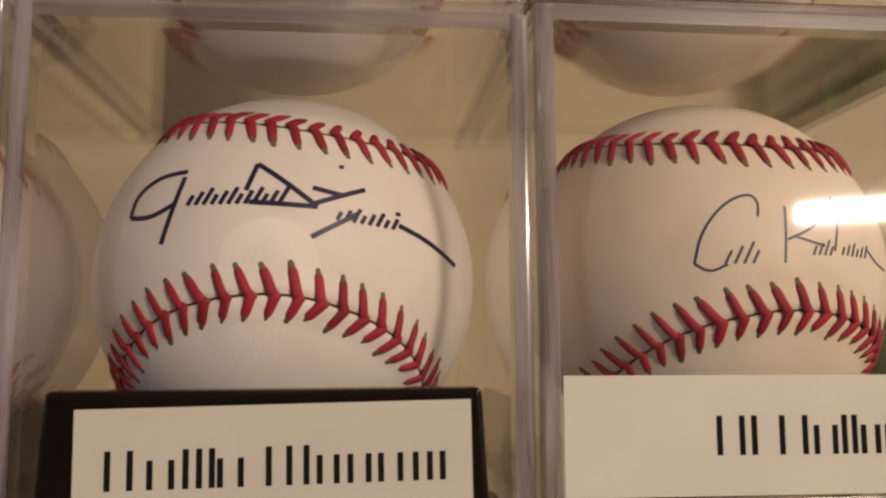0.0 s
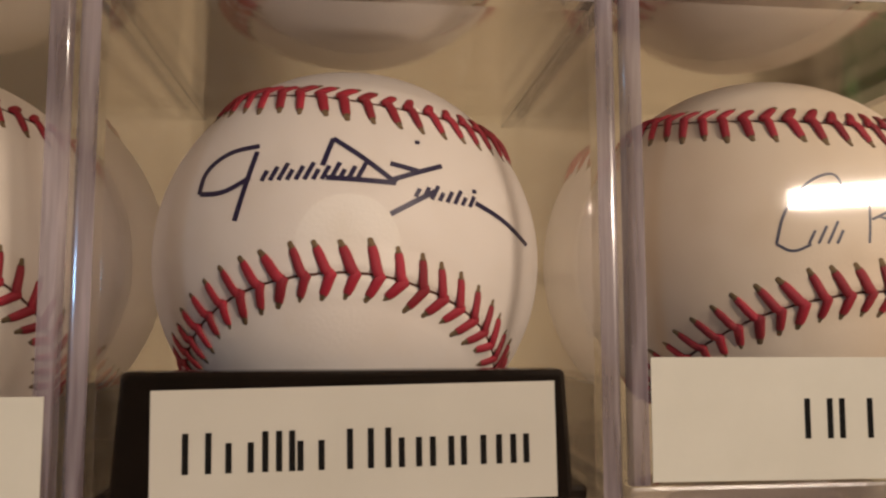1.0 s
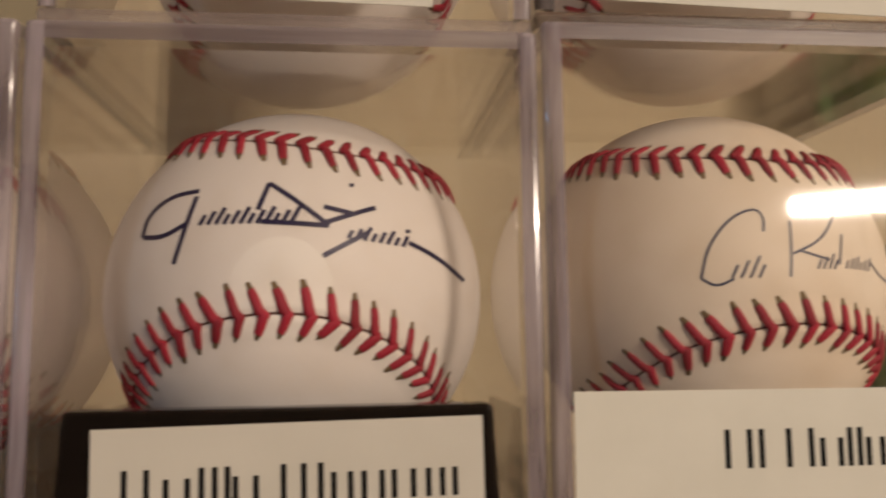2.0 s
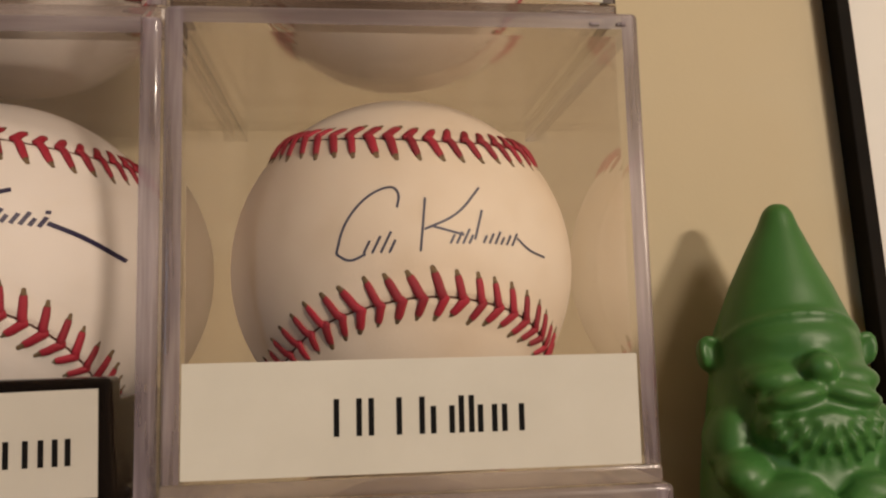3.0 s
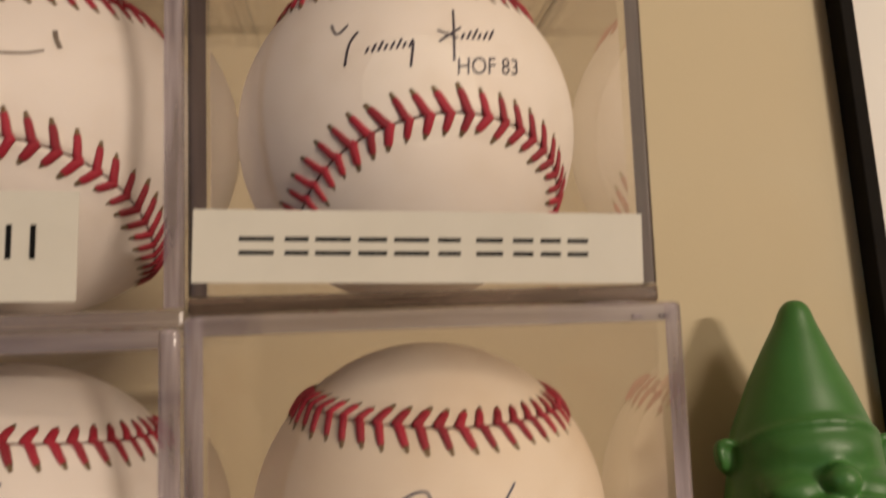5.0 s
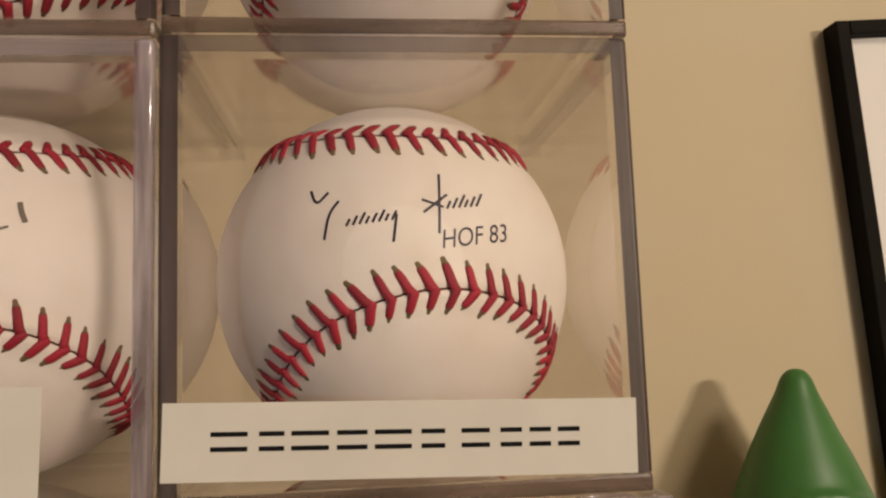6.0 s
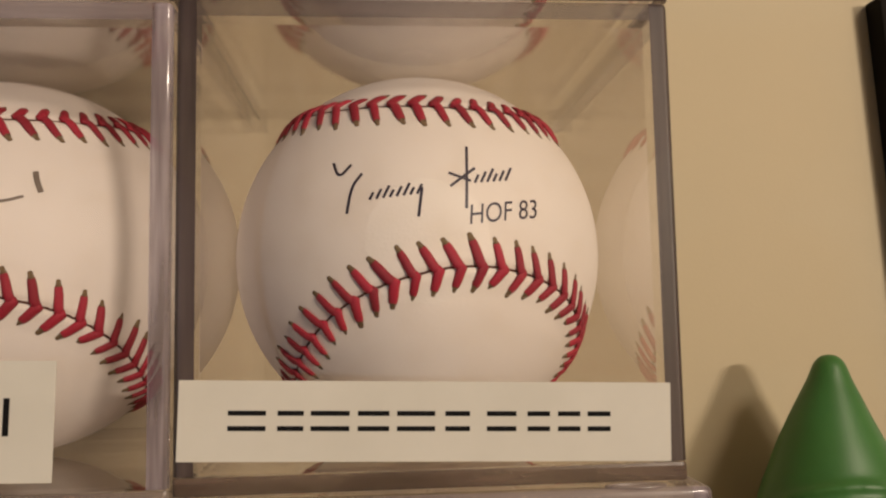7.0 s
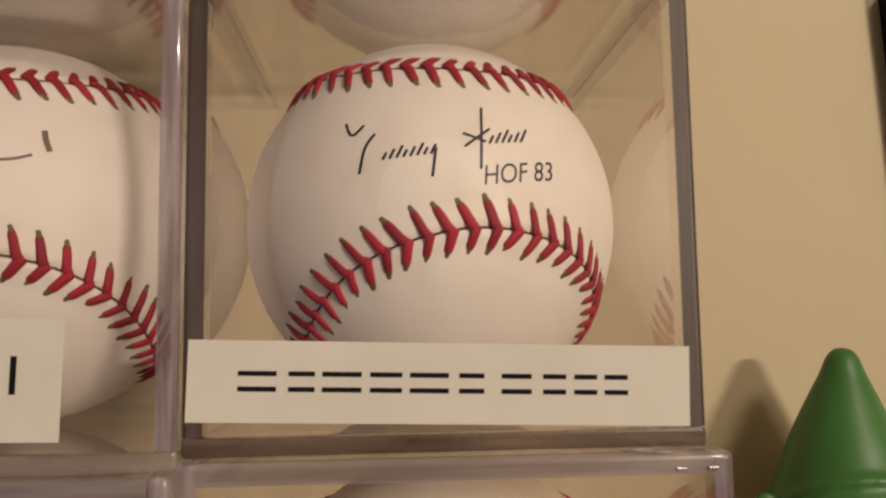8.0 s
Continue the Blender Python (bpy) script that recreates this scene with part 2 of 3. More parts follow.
def stitch_mesh(side, reach):
    """One thread from the seam out to its hole; leaves the seam along -x, outward along y, up is z, from the ball's centre."""
    bm = bmesh.new()
    rings = []
    way = [(t * (0.5 + 0.5 * reach), b * reach, w, up) for t, b, w, up in THREAD_WAY]
    for k, (t, b, w, up) in enumerate(way):
        t0, b0 = way[max(k - 1, 0)][:2]
        t1, b1 = way[min(k + 1, len(way) - 1)][:2]
        d = Vector((t1 - t0, b1 - b0, 0)).normalized()
        across = Vector((d.y, -d.x, 0))
        n = math.sqrt(BALL_R ** 2 - b * b - t * t) + 0.50 * math.exp(-((b / 2.6) ** 2)) + up
        tall = 0.46 if k < 7 else 0.30
        rings.append([bm.verts.new(Vector((t + across.x * w * math.cos(a), side * (b + across.y * w * math.cos(a)), n + tall * min(w, 0.8) / 0.8 * math.sin(a))) * MM)
                      for a in (0, 0.8, 1.57, 2.34, 3.14, 4.7)])
    m = len(rings[0])
    for k, (a, b) in enumerate(zip(rings, rings[1:])):
        for i in range(m):
            quad = (a[i], a[(i + 1) % m], b[(i + 1) % m], b[i])
            bm.faces.new(quad if side > 0 else quad[::-1]).material_index = 1 if k >= 6 else 0
    bm.faces.new(rings[-1] if side > 0 else rings[-1][::-1]).material_index = 1
    bm.faces.new(rings[0][::-1] if side > 0 else rings[0])
    bmesh.ops.recalc_face_normals(bm, faces=bm.faces[:])
    return mesh_of("stitch", bm, [THREAD, HOLE], True)


HIDE, SEAM_ME, STITCHES = hide_mesh(), seam_mesh(), (stitch_mesh(1, REACH[0]), stitch_mesh(-1, REACH[1]))
PLACES = []
for k in range(108):
    for side in (0, 1):
        s = SEAM_S[-1] * (k + 0.5 * side * 0.3) / 108
        t = np.interp(s, SEAM_S, SEAM_T)
        p, q = Vector(seam_point(t)), Vector(seam_point(t + 0.005))
        z = p
        x = (q - p - (q - p).dot(p) * p).normalized()
        stretch = Matrix.Rotation(random.uniform(-0.07, 0.07), 4, "Z") @ Matrix.Diagonal((random.uniform(0.88, 1.08), random.uniform(0.92, 1.07), 1.0, 1.0))
        PLACES.append((side, Matrix((x, z.cross(x), z)).transposed().to_4x4() @ stretch))
FACING = Matrix(((0, -1, 0), (0, 0, -1), (1, 0, 0))).to_4x4()


def make_ball(centre, turn, hide, label):
    """turn: a rotation vector from the sweet spot facing forward."""
    root = empty("autographed_baseball", centre)
    v = Vector(turn)
    root.matrix_basis = Matrix.Translation(Vector(centre) * MM) @ (Matrix.Rotation(v.length, 4, v.normalized()) if v.length > 0 else Matrix()) @ FACING
    tagged(root, label, "baseball", "baseballs in the cases")
    shell = new("hide", HIDE)
    shell.parent = root
    shell.material_slots[0].link = "OBJECT"
    shell.material_slots[0].material = hide
    groove = new("seam", SEAM_ME)
    groove.parent = root
    for side, m in PLACES:
        o = new("stitch", STITCHES[side])
        o.parent = root
        o.matrix_basis = m
    return root


def on_ball(root, x, z, lift):
    """The place in the ball's own space above the front of the hide, at x and z of the world in mm from its centre."""
    y = -math.sqrt(max(1.0, (BALL_R + lift) ** 2 - x * x - z * z))
    return root.matrix_basis.to_3x3().inverted() @ Vector((x, y, z)) * MM


def ink_stroke(root, ends, width, ink, steps=10):
    """A thin bar of ink lying on the hide between places given as x, z from the ball's centre."""
    for _ in range(3 if len(ends) > 2 else 0):
        cut = [ends[0]]
        for (x0, z0), (x1, z1) in zip(ends, ends[1:]):
            cut += [(0.75 * x0 + 0.25 * x1, 0.75 * z0 + 0.25 * z1), (0.25 * x0 + 0.75 * x1, 0.25 * z0 + 0.75 * z1)]
        ends, steps = cut + [ends[-1]], 2
    bm = bmesh.new()
    rows = []
    n = len(ends) - 1
    for k in range(steps * n + 1):
        i = min(k // steps, n - 1)
        f = k / steps - i
        (x0, z0), (x1, z1) = ends[i], ends[i + 1]
        d = Vector((x1 - x0, z1 - z0)).normalized() * width / 2
        x, z = x0 + (x1 - x0) * f, z0 + (z1 - z0) * f
        rows.append([bm.verts.new(on_ball(root, x - d.y * s, z + d.x * s, 0.06)) for s in (1, -1)])
    for a, b in zip(rows, rows[1:]):
        bm.faces.new((a[0], b[0], b[1], a[1]))
    return part("ink_bar", bm, ink, root)


def ink_words(root, text, x, z, size, ink, lean=0.0, rise=0.0):
    """Written characters wrapped on the front of the hide."""
    cu = bpy.data.curves.new("writing", "FONT")
    cu.body, cu.size, cu.shear = text, size, lean
    ob = bpy.data.objects.new("writing", cu)
    scene.collection.objects.link(ob)
    me = bpy.data.meshes.new_from_object(ob.evaluated_get(bpy.context.evaluated_depsgraph_get()))
    bpy.data.objects.remove(ob)
    bpy.data.curves.remove(cu)
    for v in me.vertices:
        px, pz = x + 0.8 * v.co.x, z + v.co.y + rise * v.co.x
        v.co = on_ball(root, px, pz, 0.06)
    me.materials.append(ink)
    o = new("writing", me)
    o.parent = root
    return o


# ---- display cases ----
def cover_mesh(bm, x0, x1, y0, y1, z0, z1, t):
    """A five-sided clear box, open below, walls t thick."""
    def shell(a0, a1, b0, b1, c0, c1, flip, bev):
        v = [bm.verts.new((x * MM, y * MM, z * MM)) for z in (c0, c1) for y in (b0, b1) for x in (a0, a1)]
        quads = ((4, 5, 7, 6), (0, 1, 5, 4), (2, 6, 7, 3), (0, 4, 6, 2), (1, 3, 7, 5))
        fs = [bm.faces.new([v[i] for i in (q[::-1] if flip else q)]) for q in quads]
        edges = list({e for f in fs for e in f.edges if len(e.link_faces) == 2})
        bmesh.ops.bevel(bm, geom=edges, offset=bev * MM, segments=5, affect="EDGES", profile=0.5)
    shell(x0, x1, y0, y1, z0, z1, False, 1.1)
    shell(x0 + t, x1 - t, y0 + t, y1 - t, z0, z1 - t, True, 0.3)
    rim = [e for e in bm.edges if len(e.link_faces) == 1]
    bmesh.ops.bridge_loops(bm, edges=rim)
    bmesh.ops.recalc_face_normals(bm, faces=bm.faces[:])
    # strips over the thickness of the walls get the painted look of the edges
    w, d, e = x1 - t + 0.05, y1 - t + 0.05, z1 - t + 0.05
    for co, no in (((w, 0, 0), (1, 0, 0)), ((-w, 0, 0), (1, 0, 0)), ((0, d, 0), (0, 1, 0)), ((0, -d, 0), (0, 1, 0)), ((0, 0, e), (0, 0, 1))):
        bmesh.ops.bisect_plane(bm, geom=bm.verts[:] + bm.edges[:] + bm.faces[:], plane_co=Vector(co) * MM, plane_no=no)
    for f in bm.faces:
        c, n = f.calc_center_median() / MM, f.normal
        flat = max(abs(n.x), abs(n.y), abs(n.z)) > 0.96
        outer = abs(c.x) > x1 - 1 or abs(c.y) > y1 - 1 or c.z > z1 - 1
        f.smooth = not flat
        strip = (abs(c.x) > w) + (abs(c.y) > d) + (c.z > e)
        front = c.y < -y1 + 1.2
        if outer and front and (not flat or strip >= 2):
            f.material_index = 3 if c.z > e and abs(c.x) < w else 1
        elif outer and c.z > e and abs(c.x) > w:
            f.material_index = 4
        elif not outer and n.z < -0.9 and c.z > z1 - t - 1:
            f.material_index = 2


def make_case(x0, x1, y0, y1, z0, z1, ball_z, label, t=3.3, foot=3.2, edges=(EDGE, EDGE_TOP), feet=FOOT, shade=True):
    cx, cy = (x0 + x1) / 2, (y0 + y1) / 2
    root = empty("display_case", (cx, cy, z0))
    tagged(root, label, "display case", "stacked baseball cases")
    w, d, h = (x1 - x0) / 2, (y1 - y0) / 2, z1 - z0
    bm = bmesh.new()
    cover_mesh(bm, -w, w, -d, d, foot + 0.05, h, t)
    part("cover", bm, [ACRYLIC, edges[0], HAZY_TOP, edges[1], SIDE_STRIP], root).visible_shadow = shade
    bm = bmesh.new()
    box(bm, -w, w, -d, d, 0, foot, 0.7)
    for f in bm.faces:
        f.normal_update()
        f.material_index = 1 if abs(f.normal.z) > 0.9 else 0
    part("base", bm, [feet, ACRYLIC], root)
    # ring on which the ball rests
    bm = bmesh.new()
    gap = ball_z - BALL_R - z0 - foot
    r = 12.0 if gap > 1 else 6.0
    top = ball_z - z0 - math.sqrt(BALL_R ** 2 - (r + 1) ** 2) - 0.1
    prof = [(r - 0.6, foot), (r - 0.4, top - 0.25), (r + 1.0, top), (r + 1.4, foot)]
    rings = [[bm.verts.new((q * MM * math.cos(a), q * MM * math.sin(a), z * MM)) for q, z in prof] for a in np.linspace(0, 2 * math.pi, 48, endpoint=False)]
    for a, b in zip(rings, rings[1:] + rings[:1]):
        for i in range(4):
            bm.faces.new((a[i], b[i], b[(i + 1) % 4], a[(i + 1) % 4]))
    bmesh.ops.recalc_face_normals(bm, faces=bm.faces[:])
    part("ball_ring", bm, ACRYLIC, root)
    return root


def card(parent, x0, z0, w, h, tilt, y, bars, label, off=(0, 0, 0), ink=PRINT):
    """A paper label with print bars: x from its left edge, baseline z, width, height, all in mm."""
    bm = bmesh.new()
    box(bm, 0, w, -0.25, 0, 0, h)
    o = part("name_card", bm, CARD, parent, label)
    o.matrix_basis = pose((x0 - off[0]) * MM, (y - off[1]) * MM, (z0 - off[2]) * MM, 0, -tilt, 0)
    for bx, bz, bw, bh in bars:
        bm = bmesh.new()
        box(bm, bx, bx + bw, -0.33, -0.25, bz, bz + bh)
        part("print_bar", bm, ink, o)
    return o


def case_off(root):
    return [v / MM for v in root.location]


kaline_case = make_case(-0.6, 83.0, 0, 83, 3.4, 86.8, 44.1, "clear acrylic cube case with a wide white name card, stacked", shade=False)
fingers_case = make_case(-82.6, -1.2, 0.6, 83, 1.5, 85.0, 42.9, "clear acrylic cube case with a black card stand inside", foot=2.2)
outer_case = make_case(-165.5, -83.3, 0.3, 83, 1.5, 85.0, 42.4, "clear acrylic cube case with a white name card, stacked", foot=2.2)
kell_case = make_case(-0.6, 80.6, 4, 85, 86.9, 166.3, 126.4, "dark-edged acrylic cube case with narrow white name card", edges=(EDGE_DARK, EDGE_DARK_TOP), feet=FOOT_DARK, shade=False)
ford_case = make_case(-82.4, -1.2, 4.2, 85, 85.1, 165.6, 125.5, "clear acrylic cube case with a white name card, stacked")
for x0, x1, z1 in ((0.4, 84.6, 3.3), (-82.6, -0.3, 1.4), (-165.5, -83.3, 1.4)):
    make_case(x0, x1, -0.6, 83, -80.0, z1, -39.9, "clear acrylic cube case at the bottom of the stack")
for x0, x1, z0 in ((-0.4, 81.0, 166.4), (-82.4, -1.2, 165.7)):
    make_case(x0, x1, 4.5, 85, z0, 246, z0 + 40.1, "clear acrylic cube case at the top of the stack", edges=(EDGE_DARK, EDGE_DARK_TOP), feet=FOOT_DARK)


# a clear oval ring on the lip of the case below, and tabs along its front edge shaped for small glints
bm = bmesh.new()
ring = []
for k in range(36):
    a = 2 * math.pi * k / 36
    ring.append([bm.verts.new(((30.0 + (4.6 + 0.45 * math.cos(b)) * math.cos(a)) * MM, (-39.6 + (1.5 + 0.3 * math.cos(b)) * math.sin(a)) * MM, (83.45 + 0.32 * math.sin(b)) * MM))
                 for b in (0, 1.05, 2.1, 3.14, 4.2, 5.25)])
for a, b in zip(ring, ring[1:] + ring[:1]):
    for i in range(6):
        bm.faces.new((a[i], b[i], b[(i + 1) % 6], a[(i + 1) % 6]))
part("oval_ring", bm, FOOT, kaline_case, "clear oval ring", True)
for x in (33.5, 38.4):
    bm = bmesh.new()
    box(bm, x - 0.9, x + 0.9, -41.95, -41.4, 80.6, 81.3, 0.2)
    part("glint_tab", bm, EDGE, kaline_case)


# labels on the cases; names stand as plain bars
def thin_bars(x, z, cells, height, stroke):
    """Plain upright bars in place of letters: (gap before, width, share of the height)."""
    out = []
    for gap, w, share in cells:
        x += gap
        out.append((x, z, min(w, stroke), height * share))
        if w > 2 * stroke:
            out.append((x + w - stroke, z, stroke, height * share))
        x += w
    return out


def letter_bars(z, height, stroke, tall, low):
    """Plain upright bars at the two sides of each letter's place: (left, right) of tall and of low ones."""
    out = []
    for spans, h in ((tall, height), (low, 0.74 * height)):
        for a, b in spans:
            out += [(x, z, stroke, h) for x in ((a, b - stroke) if b - a > 2.4 * stroke else (a,))]
    return out


def flat_bars(x, z, cells, height, stroke):
    """Plain level bars in place of wide letters."""
    out = []
    for gap, w in cells:
        x += gap
        out += [(x, z, w, stroke), (x, z + height - stroke, w, stroke)]
        x += w
    return out


L = [(0, 4.6, 1), (1.7, 0.8, 1), (3.6, 4.4, 1), (0.9, 3.2, 0.75), (1.1, 0.8, 1), (1.2, 0.8, 1), (1.1, 2.9, 0.75), (0.9, 3.2, 0.75)]
K = [(0, 5.8), (1.8, 4.0), (1.1, 6.0), (1.3, 4.9), (1.2, 6.0), (1.6, 3.9), (2.7, 4.7), (1.8, 3.6), (1.3, 3.6), (1.2, 3.7)]
card(kaline_case, 2.9, 7.2, 76.2, 18.6, -0.3, -0.02, letter_bars(6.2, 6.1, 0.9, ((24.4, 29.0), (30.1, 31.0), (34.7, 39.4), (45.1, 46.0), (46.8, 47.7)), ((40.4, 44.4), (48.3, 51.6), (52.4, 56.2))),
     "white paper name card with black print", case_off(kaline_case))
card(kell_case, 0.1, 92.5, 77.7, 12.4, -1.7, 3.98, flat_bars(7.6, 4.7, K, 3.1, 0.75), "narrow white paper name card with black print", case_off(kell_case))
card(ford_case, -76.5, 91.2, 58.2, 18.3, -1.2, 4.18, letter_bars(7.0, 5.7, 0.9, ((14.6, 19.2), (24.6, 25.5), (33.8, 38.2), (46.9, 51.6)), ((20.4, 23.8), (26.8, 30.2), (39.0, 43.0), (44.3, 45.2))),
     "white paper name card with black print", case_off(ford_case))
card(outer_case, -160, 5.2, 75.0, 15.6, 0.0, 0.28, thin_bars(14.0, 4.0, L, 5.0, 0.8), "white paper name card with black print", case_off(outer_case))


# black card stand inside the second case
def card_stand():
    root = empty("card_stand", (-42.6, 6.2, 3.72))
    tagged(root, "glossy black plastic stand holding a white name card", "card stand")
    bm = bmesh.new()
    v = []
    for z, hw, y0, y1 in ((0, 34.6, -2.4, 3.8), (20.2, 33.4, -2.4, 3.6)):
        v += [bm.verts.new((x * MM, y * MM, z * MM)) for y in (y0, y1) for x in (-hw, hw)]
    fs = [bm.faces.new([v[i] for i in q]) for q in ((0, 2, 3, 1), (4, 5, 7, 6), (0, 1, 5, 4), (2, 6, 7, 3), (0, 4, 6, 2), (1, 3, 7, 5))]
    bmesh.ops.bevel(bm, geom=list({e for f in fs for e in f.edges}), offset=0.9 * MM, segments=3, affect="EDGES", profile=0.5)
    part("plate", bm, BLACK_PLASTIC, root, smooth=False)
    bm = bmesh.new()                                                       # plate under the ball, with a round hole in it
    rims = []
    for k in range(40):
        a = 2 * math.pi * (k + 0.5) / 40
        reach = 32.0 / max(abs(math.cos(a)), abs(math.sin(a)))
        rims.append([bm.verts.new((r * math.cos(a) * MM, (37.2 + r * math.sin(a)) * MM, z * MM)) for r, z in ((15.5, 0), (15.5, 2.2), (reach, 2.2), (reach, 0))])
    for a, b in zip(rims, rims[1:] + rims[:1]):
        for i in range(4):
            bm.faces.new((a[i], b[i], b[(i + 1) % 4], a[(i + 1) % 4]))
    bmesh.ops.recalc_face_normals(bm, faces=bm.faces[:])
    part("base_plate", bm, BLACK_PLASTIC, root)
    for s in (-1, 1):
        bm = bmesh.new()
        v = [bm.verts.new((s * x * MM, y * MM, z * MM)) for z, y1, xs in ((0, 70, (32.2, 34.6)), (16.5, 62, (31.4, 33.4))) for y in (3.2, y1) for x in xs]
        fs = [bm.faces.new([v[i] for i in q]) for q in ((0, 2, 3, 1), (4, 5, 7, 6), (0, 1, 5, 4), (2, 6, 7, 3), (0, 4, 6, 2), (1, 3, 7, 5))]
        bmesh.ops.recalc_face_normals(bm, faces=fs)
        bmesh.ops.bevel(bm, geom=list({e for f in fs for e in f.edges}), offset=0.5 * MM, segments=2, affect="EDGES", profile=0.5)
        part("side_panel", bm, BLACK_PLASTIC, root)
    for s in (-1, 1):
        bm = bmesh.new()
        box(bm, s * 35.2 - 1.6, s * 35.2 + 1.6, -2.0, 8.0, 0, 2.4, 0.7)
        part("foot", bm, BLACK_PLASTIC, root)
    bars = letter_bars(5.2, 5.9, 0.9, ((4.6, 8.8), (16.1, 17.0), (18.1, 19.0), (20.0, 20.9), (28.5, 32.5), (34.2, 35.1)),
                       ((10.8, 14.9), (21.2, 25.2), (36.2, 39.7), (40.9, 44.6), (45.6, 49.5), (51.0, 51.9), (53.2, 56.1)))
    card(root, -71.1, 3.8, 60.3, 17.4, 0.9, 3.75, bars, "white paper name card with black print", (-42.6, 6.2, 3.72))
    return root


card_stand()

# ---- the balls ----
fingers_ball = make_ball((-42.9, 39.8, 42.9), (-0.306, 0.110, 0.146), LEATHER_WHITE, "white leather baseball with red stitching and bold ink signature")
kaline_ball = make_ball((41.7, 41.2, 44.1), (-0.206, 0.007, 0.124), LEATHER_AGED, "yellowed leather baseball with red stitching and faded signature")
kell_ball = make_ball((39.6, 42.6, 126.4), (-0.306, -0.024, 0.223), LEATHER_CREAM, "cream leather baseball with red stitching and thin dark signature")
ford_ball = make_ball((-41.6, 43.0, 125.5), (-0.249, -0.045, 0.067), LEATHER_WHITE, "white leather baseball with red stitching and faded signature")
outer_ball = make_ball((-124.5, 41.2, 42.4), (-0.478, 0.123, 0.532), LEATHER_CREAM, "cream leather baseball with red stitching in a case")
for c, w, h in (((42.4, 41.2, -39.9), (0.2, 0.3, 1.0), LEATHER_CREAM), ((-41.4, 41.2, -39.9), (-0.3, 0.1, 0.5), LEATHER_WHITE), ((-124.4, 41.2, -39.9), (0.1, 0.5, 0.2), LEATHER_WHITE),
                ((40.3, 44.7, 206.5), (-0.2, 0.1, 0.3), LEATHER_WHITE), ((-41.8, 44.7, 205.8), (0.3, -0.2, 0.9), LEATHER_CREAM)):
    make_ball(c, w, h, "white leather baseball with red stitching in a stacked case")

# ---- the picture on the wall ----
def wall_picture():
    root = empty("framed_picture", (0, 0, 0))
    root.matrix_basis = pose(0.3090, 0.299, 0.288, 0, -3.0, 0)
    tagged(root, "black framed picture with white mat hung on wall", "picture")
    w, h, b = 330, 360, 8.5
    for name, dims in (("frame_side", (0, b, -h, 0)), ("frame_side", (w - b, w, -h, 0)), ("frame_rail", (b, w - b, -b, 0)), ("frame_rail", (b, w - b, -h, -h + b))):
        bm = bmesh.new()
        box(bm, dims[0], dims[1], -14, 0, dims[2], dims[3], 1.0)
        part(name, bm, FRAME_BLACK, root)
    bm = bmesh.new()
    box(bm, b, w - b, -6, -2, -h + b, -b)
    part("mat_board", bm, MAT_BOARD, root, "plain white mat board")


wall_picture()


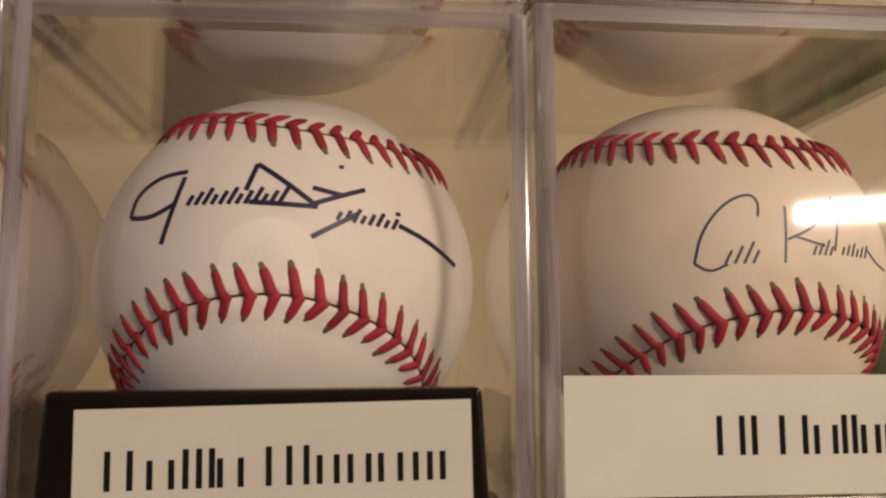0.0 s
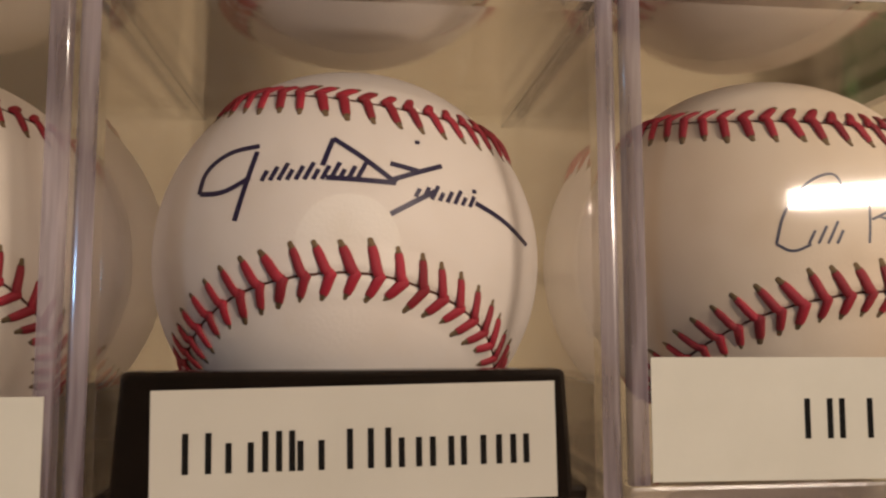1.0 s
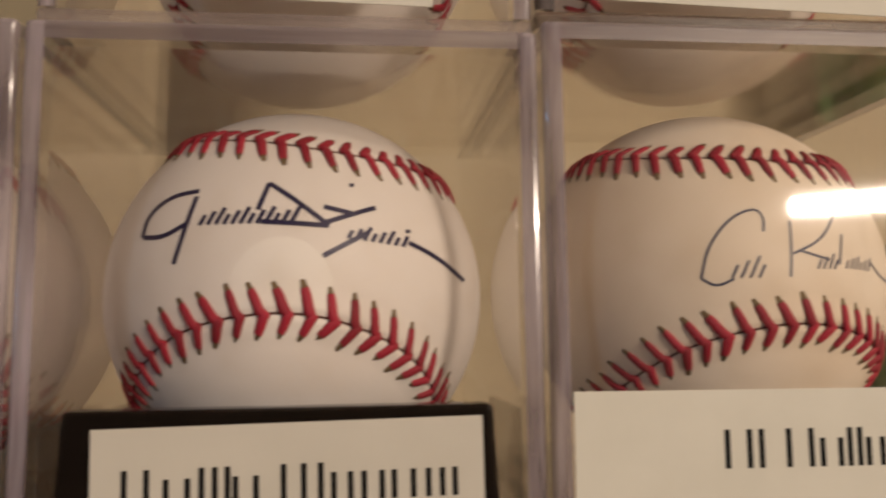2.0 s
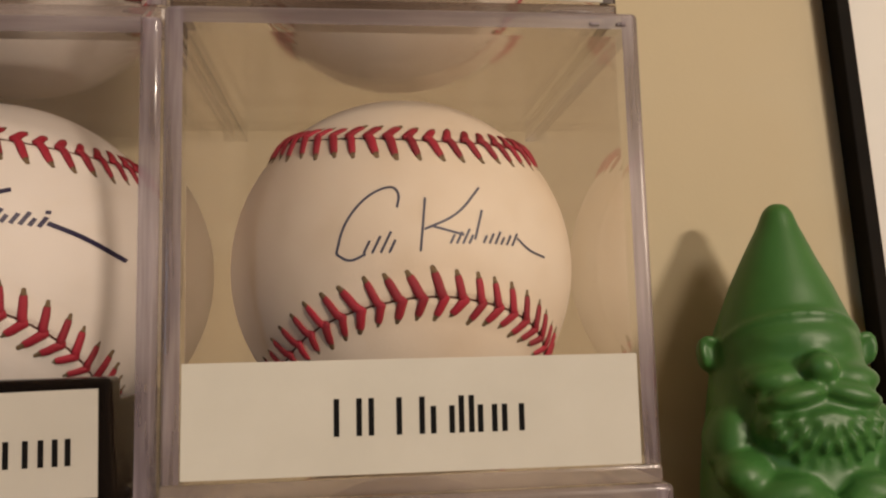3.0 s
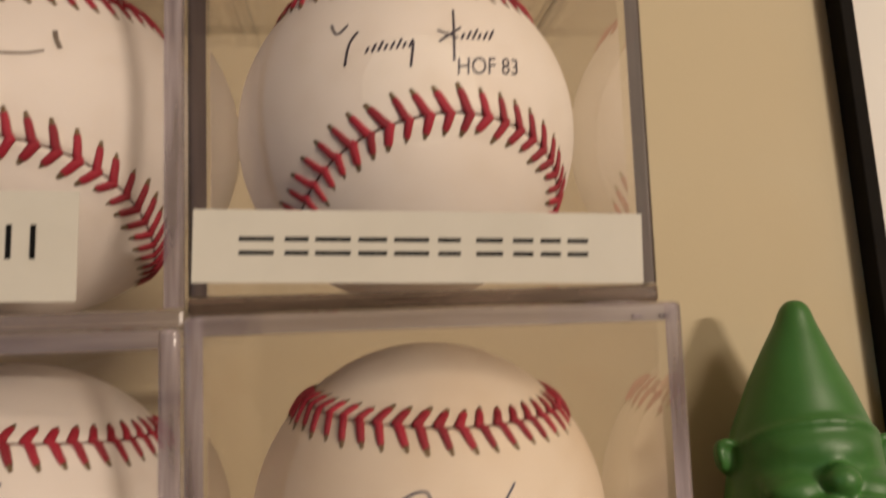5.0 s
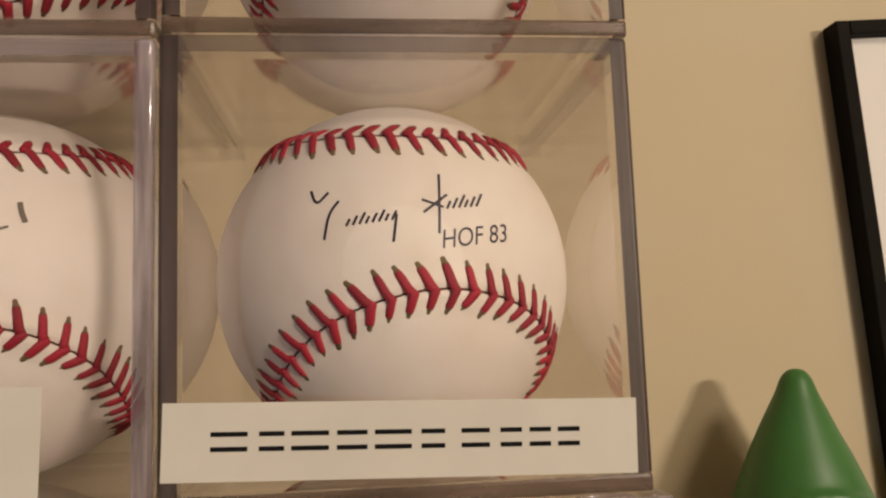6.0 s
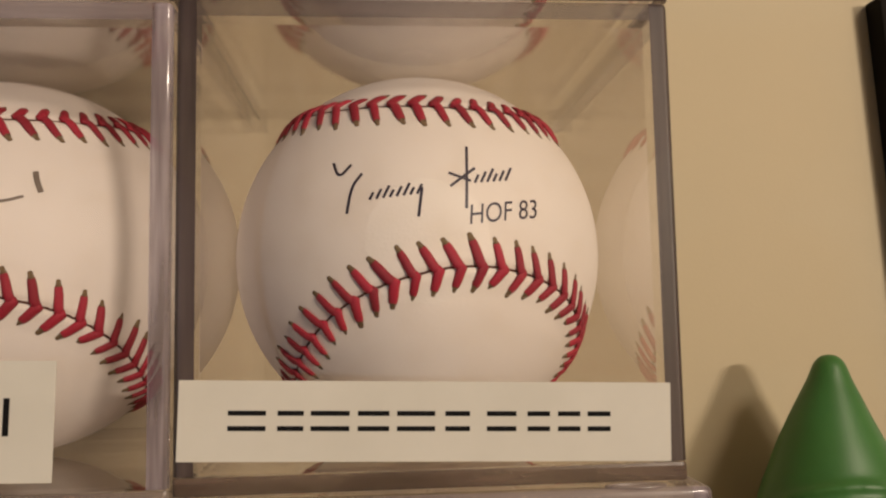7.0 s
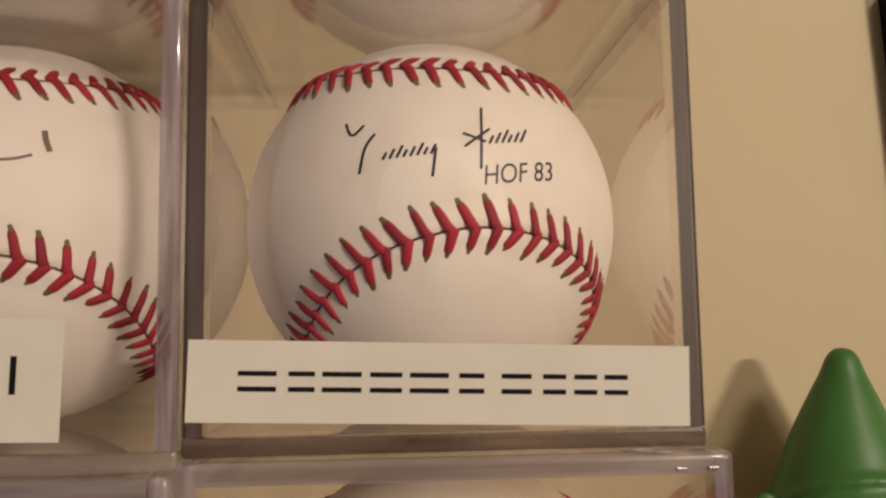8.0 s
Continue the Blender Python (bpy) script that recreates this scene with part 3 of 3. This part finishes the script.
# ---- the green garden figure ----
def gnome():
    bm = bmesh.new()

    def ball(c, r, rot=None, seg=24):
        m = Matrix.Translation(Vector(c) * MM) @ (rot or Matrix()) @ Matrix.Diagonal((*[v * MM for v in r], 1))
        bmesh.ops.create_uvsphere(bm, u_segments=seg, v_segments=seg // 2, radius=1.0, matrix=m)

    def lathe(profile, cx=0, cy=0):
        rings = [[bm.verts.new(((cx + dx + r * math.cos(a)) * MM, (cy + r * 0.92 * math.sin(a)) * MM, z * MM)) for a in np.linspace(0, 2 * math.pi, 40, endpoint=False)] for r, z, dx in profile]
        for a, b in zip(rings, rings[1:]):
            for i in range(40):
                bm.faces.new((a[i], a[(i + 1) % 40], b[(i + 1) % 40], b[i]))
        bm.faces.new(rings[0][::-1])
        bm.faces.new(rings[-1])

    # hat, head and body, front towards -y
    lathe([(37, 92, 0), (38, 98, 0), (37, 104, 0), (34.5, 111, 0), (31.0, 119, 0), (26.0, 131, 0), (20.0, 143, 0), (14.6, 154, 0.6), (11.0, 161, 1.0), (9.4, 165, 1.2), (8.0, 169, 1.4), (5.2, 172.4, 1.5), (2, 173.8, 1.5)])
    lathe([(43, 40, 0), (43.5, 56, 0), (42.0, 70, 0), (40, 82, 0), (38, 95, 0), (36, 100, 0)])
    lathe([(46, 0, 0), (48, 4, 0), (48, 20, 0), (47, 36, 0), (45, 52, 0), (38, 66, 0)])
    turn_y = lambda a: Matrix.Rotation(a, 4, "Y")
    turn_z = lambda a: Matrix.Rotation(a, 4, "Z")
    for k in range(25):                                                    # rolled edge of the hat, raised over the brow
        a = (k - 12) / 12 * 1.45
        ball((35.5 * math.sin(a) * (1 - 0.06 * math.cos(a)), -29.5 * math.cos(a) - 1.0, 97 + 19.5 * math.cos(a) ** 0.8), (4.2, 2.0, 2.0), seg=16)
    ball((0, -13, 103), (31, 23, 15))                                    # forehead
    for s in (-1, 1):
        ball((s * 41.5, 0, 97), (5.5, 6.0, 9.5), turn_y(s * 0.2))           # ears
        ball((s * 40, 2, 95), (6.0, 6, 7))
        ball((s * 45.0, -5.0, 98), (2.6, 2.6, 7.6), turn_y(s * 0.2))
        ball((s * 41.6, -5.2, 105), (4.4, 2.6, 2.6))
        ball((s * 18, -27.5, 86), (16, 12.5, 7.5), turn_y(s * 0.12))       # cheeks
        ball((s * 13, -40.0, 79.0), (15.0, 8.0, 5.2), turn_y(s * 0.20))    # moustache
        ball((s * 24, -34.5, 74.5), (7.5, 6.5, 4.0), turn_y(s * -0.25))
        ball((s * 38, -13, 58), (12, 17, 17), turn_y(s * -0.3))            # shoulders
        ball((s * 35, -26, 43), (14, 20, 11), turn_z(s * 0.5))             # arms
        ball((s * 24, -39, 35), (19, 11, 8.5), turn_y(s * 0.25) @ turn_z(s * 0.3))
        ball((s * 9, -47, 31), (10, 7.5, 8.0))                             # mittens
        for k in range(4):
            ball((s * (3.5 + 3.9 * k), -53.0 + 0.8 * k, 30 + 0.5 * k), (2.2, 3.4, 6.0))
        ball((s * 16, -36, 6), (15, 20, 7))                                # boots
    ball((0, -18, 88), (34, 20, 12))                                     # upper face
    ball((0, -39.5, 91.5), (9.0, 8.0, 7.2))                              # nose
    ball((0, -31, 64), (32, 15, 18))                                     # beard
    for r, n in ((7, 5), (14.5, 8), (22.5, 11)):                              # rows of curls round the chin
        for k in range(n):
            a = (k - (n - 1) / 2) * 2.9 / (n - 1)
            x, z = r * 1.1 * math.sin(a), 70 - r * 0.92 * math.cos(a)
            y = -31.5 - 15 * math.sqrt(max(0.02, 1 - (x / 32) ** 2 - ((z - 64) / 18) ** 2))
            ball((x, y, z), (2.1, 3.2, 5.2), turn_y(-a * 0.75), 16)
    ball((0, -44.5, 70.5), (7.5, 4.0, 2.6))                                # lower lip
    bmesh.ops.recalc_face_normals(bm, faces=bm.faces[:])
    ob = new("garden_gnome", mesh_of("garden_gnome", bm, GREEN, True))
    ob.matrix_basis = pose(0.2465, 0.252, -0.080, 0, 0, -6) @ Matrix.Diagonal((0.95, 0.97, 1.0, 1.0))
    re = ob.modifiers.new("blend", "REMESH")
    re.mode, re.voxel_size, re.use_smooth_shade = "VOXEL", 0.0012, True
    sm = ob.modifiers.new("soften", "SMOOTH")
    sm.factor, sm.iterations = 0.5, 26
    tagged(ob, "glossy green plastic garden gnome standing on the shelf", "garden gnome")


gnome()

# ---- ink on the balls: bars in place of the signatures ----
def run_of_bars(root, x, z, n, step, height, width, ink, fall=0.0, lean=0.5):
    for k in range(n):
        zz = z + fall * k * step
        hh = height * (0.75 + 0.5 * ((k * 7) % 3) / 2)
        ink_stroke(root, [(x + k * step, zz), (x + k * step + lean * hh, zz + hh)], width, ink, 4)


for ends in ([(-24.2, 9.0), (-23.6, 13.0), (-19.5, 16.0), (-14.3, 16.5)], [(-24.0, 9.0), (-20.0, 8.6), (-15.5, 11.0)], [(-17.7, 4.0), (-14.6, 15.5)],
             [(-4.1, 12.6), (-2.5, 17.4)], [(-2.5, 17.4), (2.1, 14.2), (7.4, 10.0)], [(-3.5, 10.6), (7.4, 10.0)], [(6.5, 13.3), (11.0, 12.3)], [(7.0, 10.6), (15.0, 13.6)],
             [(6.5, 4.9), (13.8, 9.1)], [(20.7, 7.8), (26.0, 5.6), (31.4, 1.9)]):
    ink_stroke(fingers_ball, ends, 0.85, INK_BLUE)
run_of_bars(fingers_ball, -13.6, 10.3, 12, 1.35, 2.3, 0.75, INK_BLUE)
run_of_bars(fingers_ball, 10.5, 7.9, 8, 1.3, 1.9, 0.7, INK_BLUE, -0.1)
for x, z in ((11.0, 17.5), (20.6, 9.8)):
    ink_stroke(fingers_ball, [(x - 0.4, z), (x + 0.4, z)], 0.7, INK_BLUE, 2)
for ends in ([(-13.8, 0.6), (-12.5, 6.0), (-8.5, 11.0), (-3.8, 13.0), (-2.4, 11.2), (-3.0, 8.6)], [(-13.8, 0.6), (-11.5, -1.0), (-8.6, 0.4)], [(1.0, 0.6), (2.1, 10.5)],
             [(1.8, 4.6), (8.0, 7.2), (12.4, 12.8)], [(3.0, 5.2), (9.0, 3.6)], [(11.0, 2.8), (12.6, 8.4)], [(19.5, 3.4), (22.0, 1.2), (25.7, 0.2)]):
    ink_stroke(kaline_ball, [(x, z - 0.6) for x, z in ends], 0.45, INK_GREY)
run_of_bars(kaline_ball, -9.0, -0.1, 4, 1.5, 3.0, 0.45, INK_GREY)
run_of_bars(kaline_ball, 6.4, 1.4, 4, 1.15, 2.2, 0.45, INK_GREY)
run_of_bars(kaline_ball, 12.6, 1.6, 6, 1.15, 1.9, 0.45, INK_GREY, -0.05)
for ends in ([(-15.7, 13.6), (-14.8, 10.6), (-12.6, 13.0)], [(-13.4, 4.3), (-12.6, 9.0), (-10.8, 11.2)], [(-1.6, 3.4), (-0.9, 8.4)], [(6.4, 4.8), (7.0, 16.0)], [(3.6, 11.0), (7.4, 9.6)], [(3.8, 8.6), (8.2, 12.0)]):
    ink_stroke(kell_ball, [(x, z + 0.5) for x, z in ends], 0.48, INK_DARK)
run_of_bars(kell_ball, -9.6, 7.0, 8, 1.12, 1.7, 0.45, INK_DARK, 0.1)
run_of_bars(kell_ball, 8.0, 9.8, 6, 1.1, 2.0, 0.45, INK_DARK, 0.12)
ink_words(kell_ball, "HOF 83", 6.6, 2.6, 4.8, INK_DARK, 0.1, 0.1)
ink_stroke(ford_ball, [(6.0, 8.0), (12.3, 8.2), (15.2, 9.4)], 0.5, INK_PALE)
ink_stroke(ford_ball, [(16.1, 13.9), (16.6, 12.0), (17.4, 10.2)], 0.8, INK_PALE)
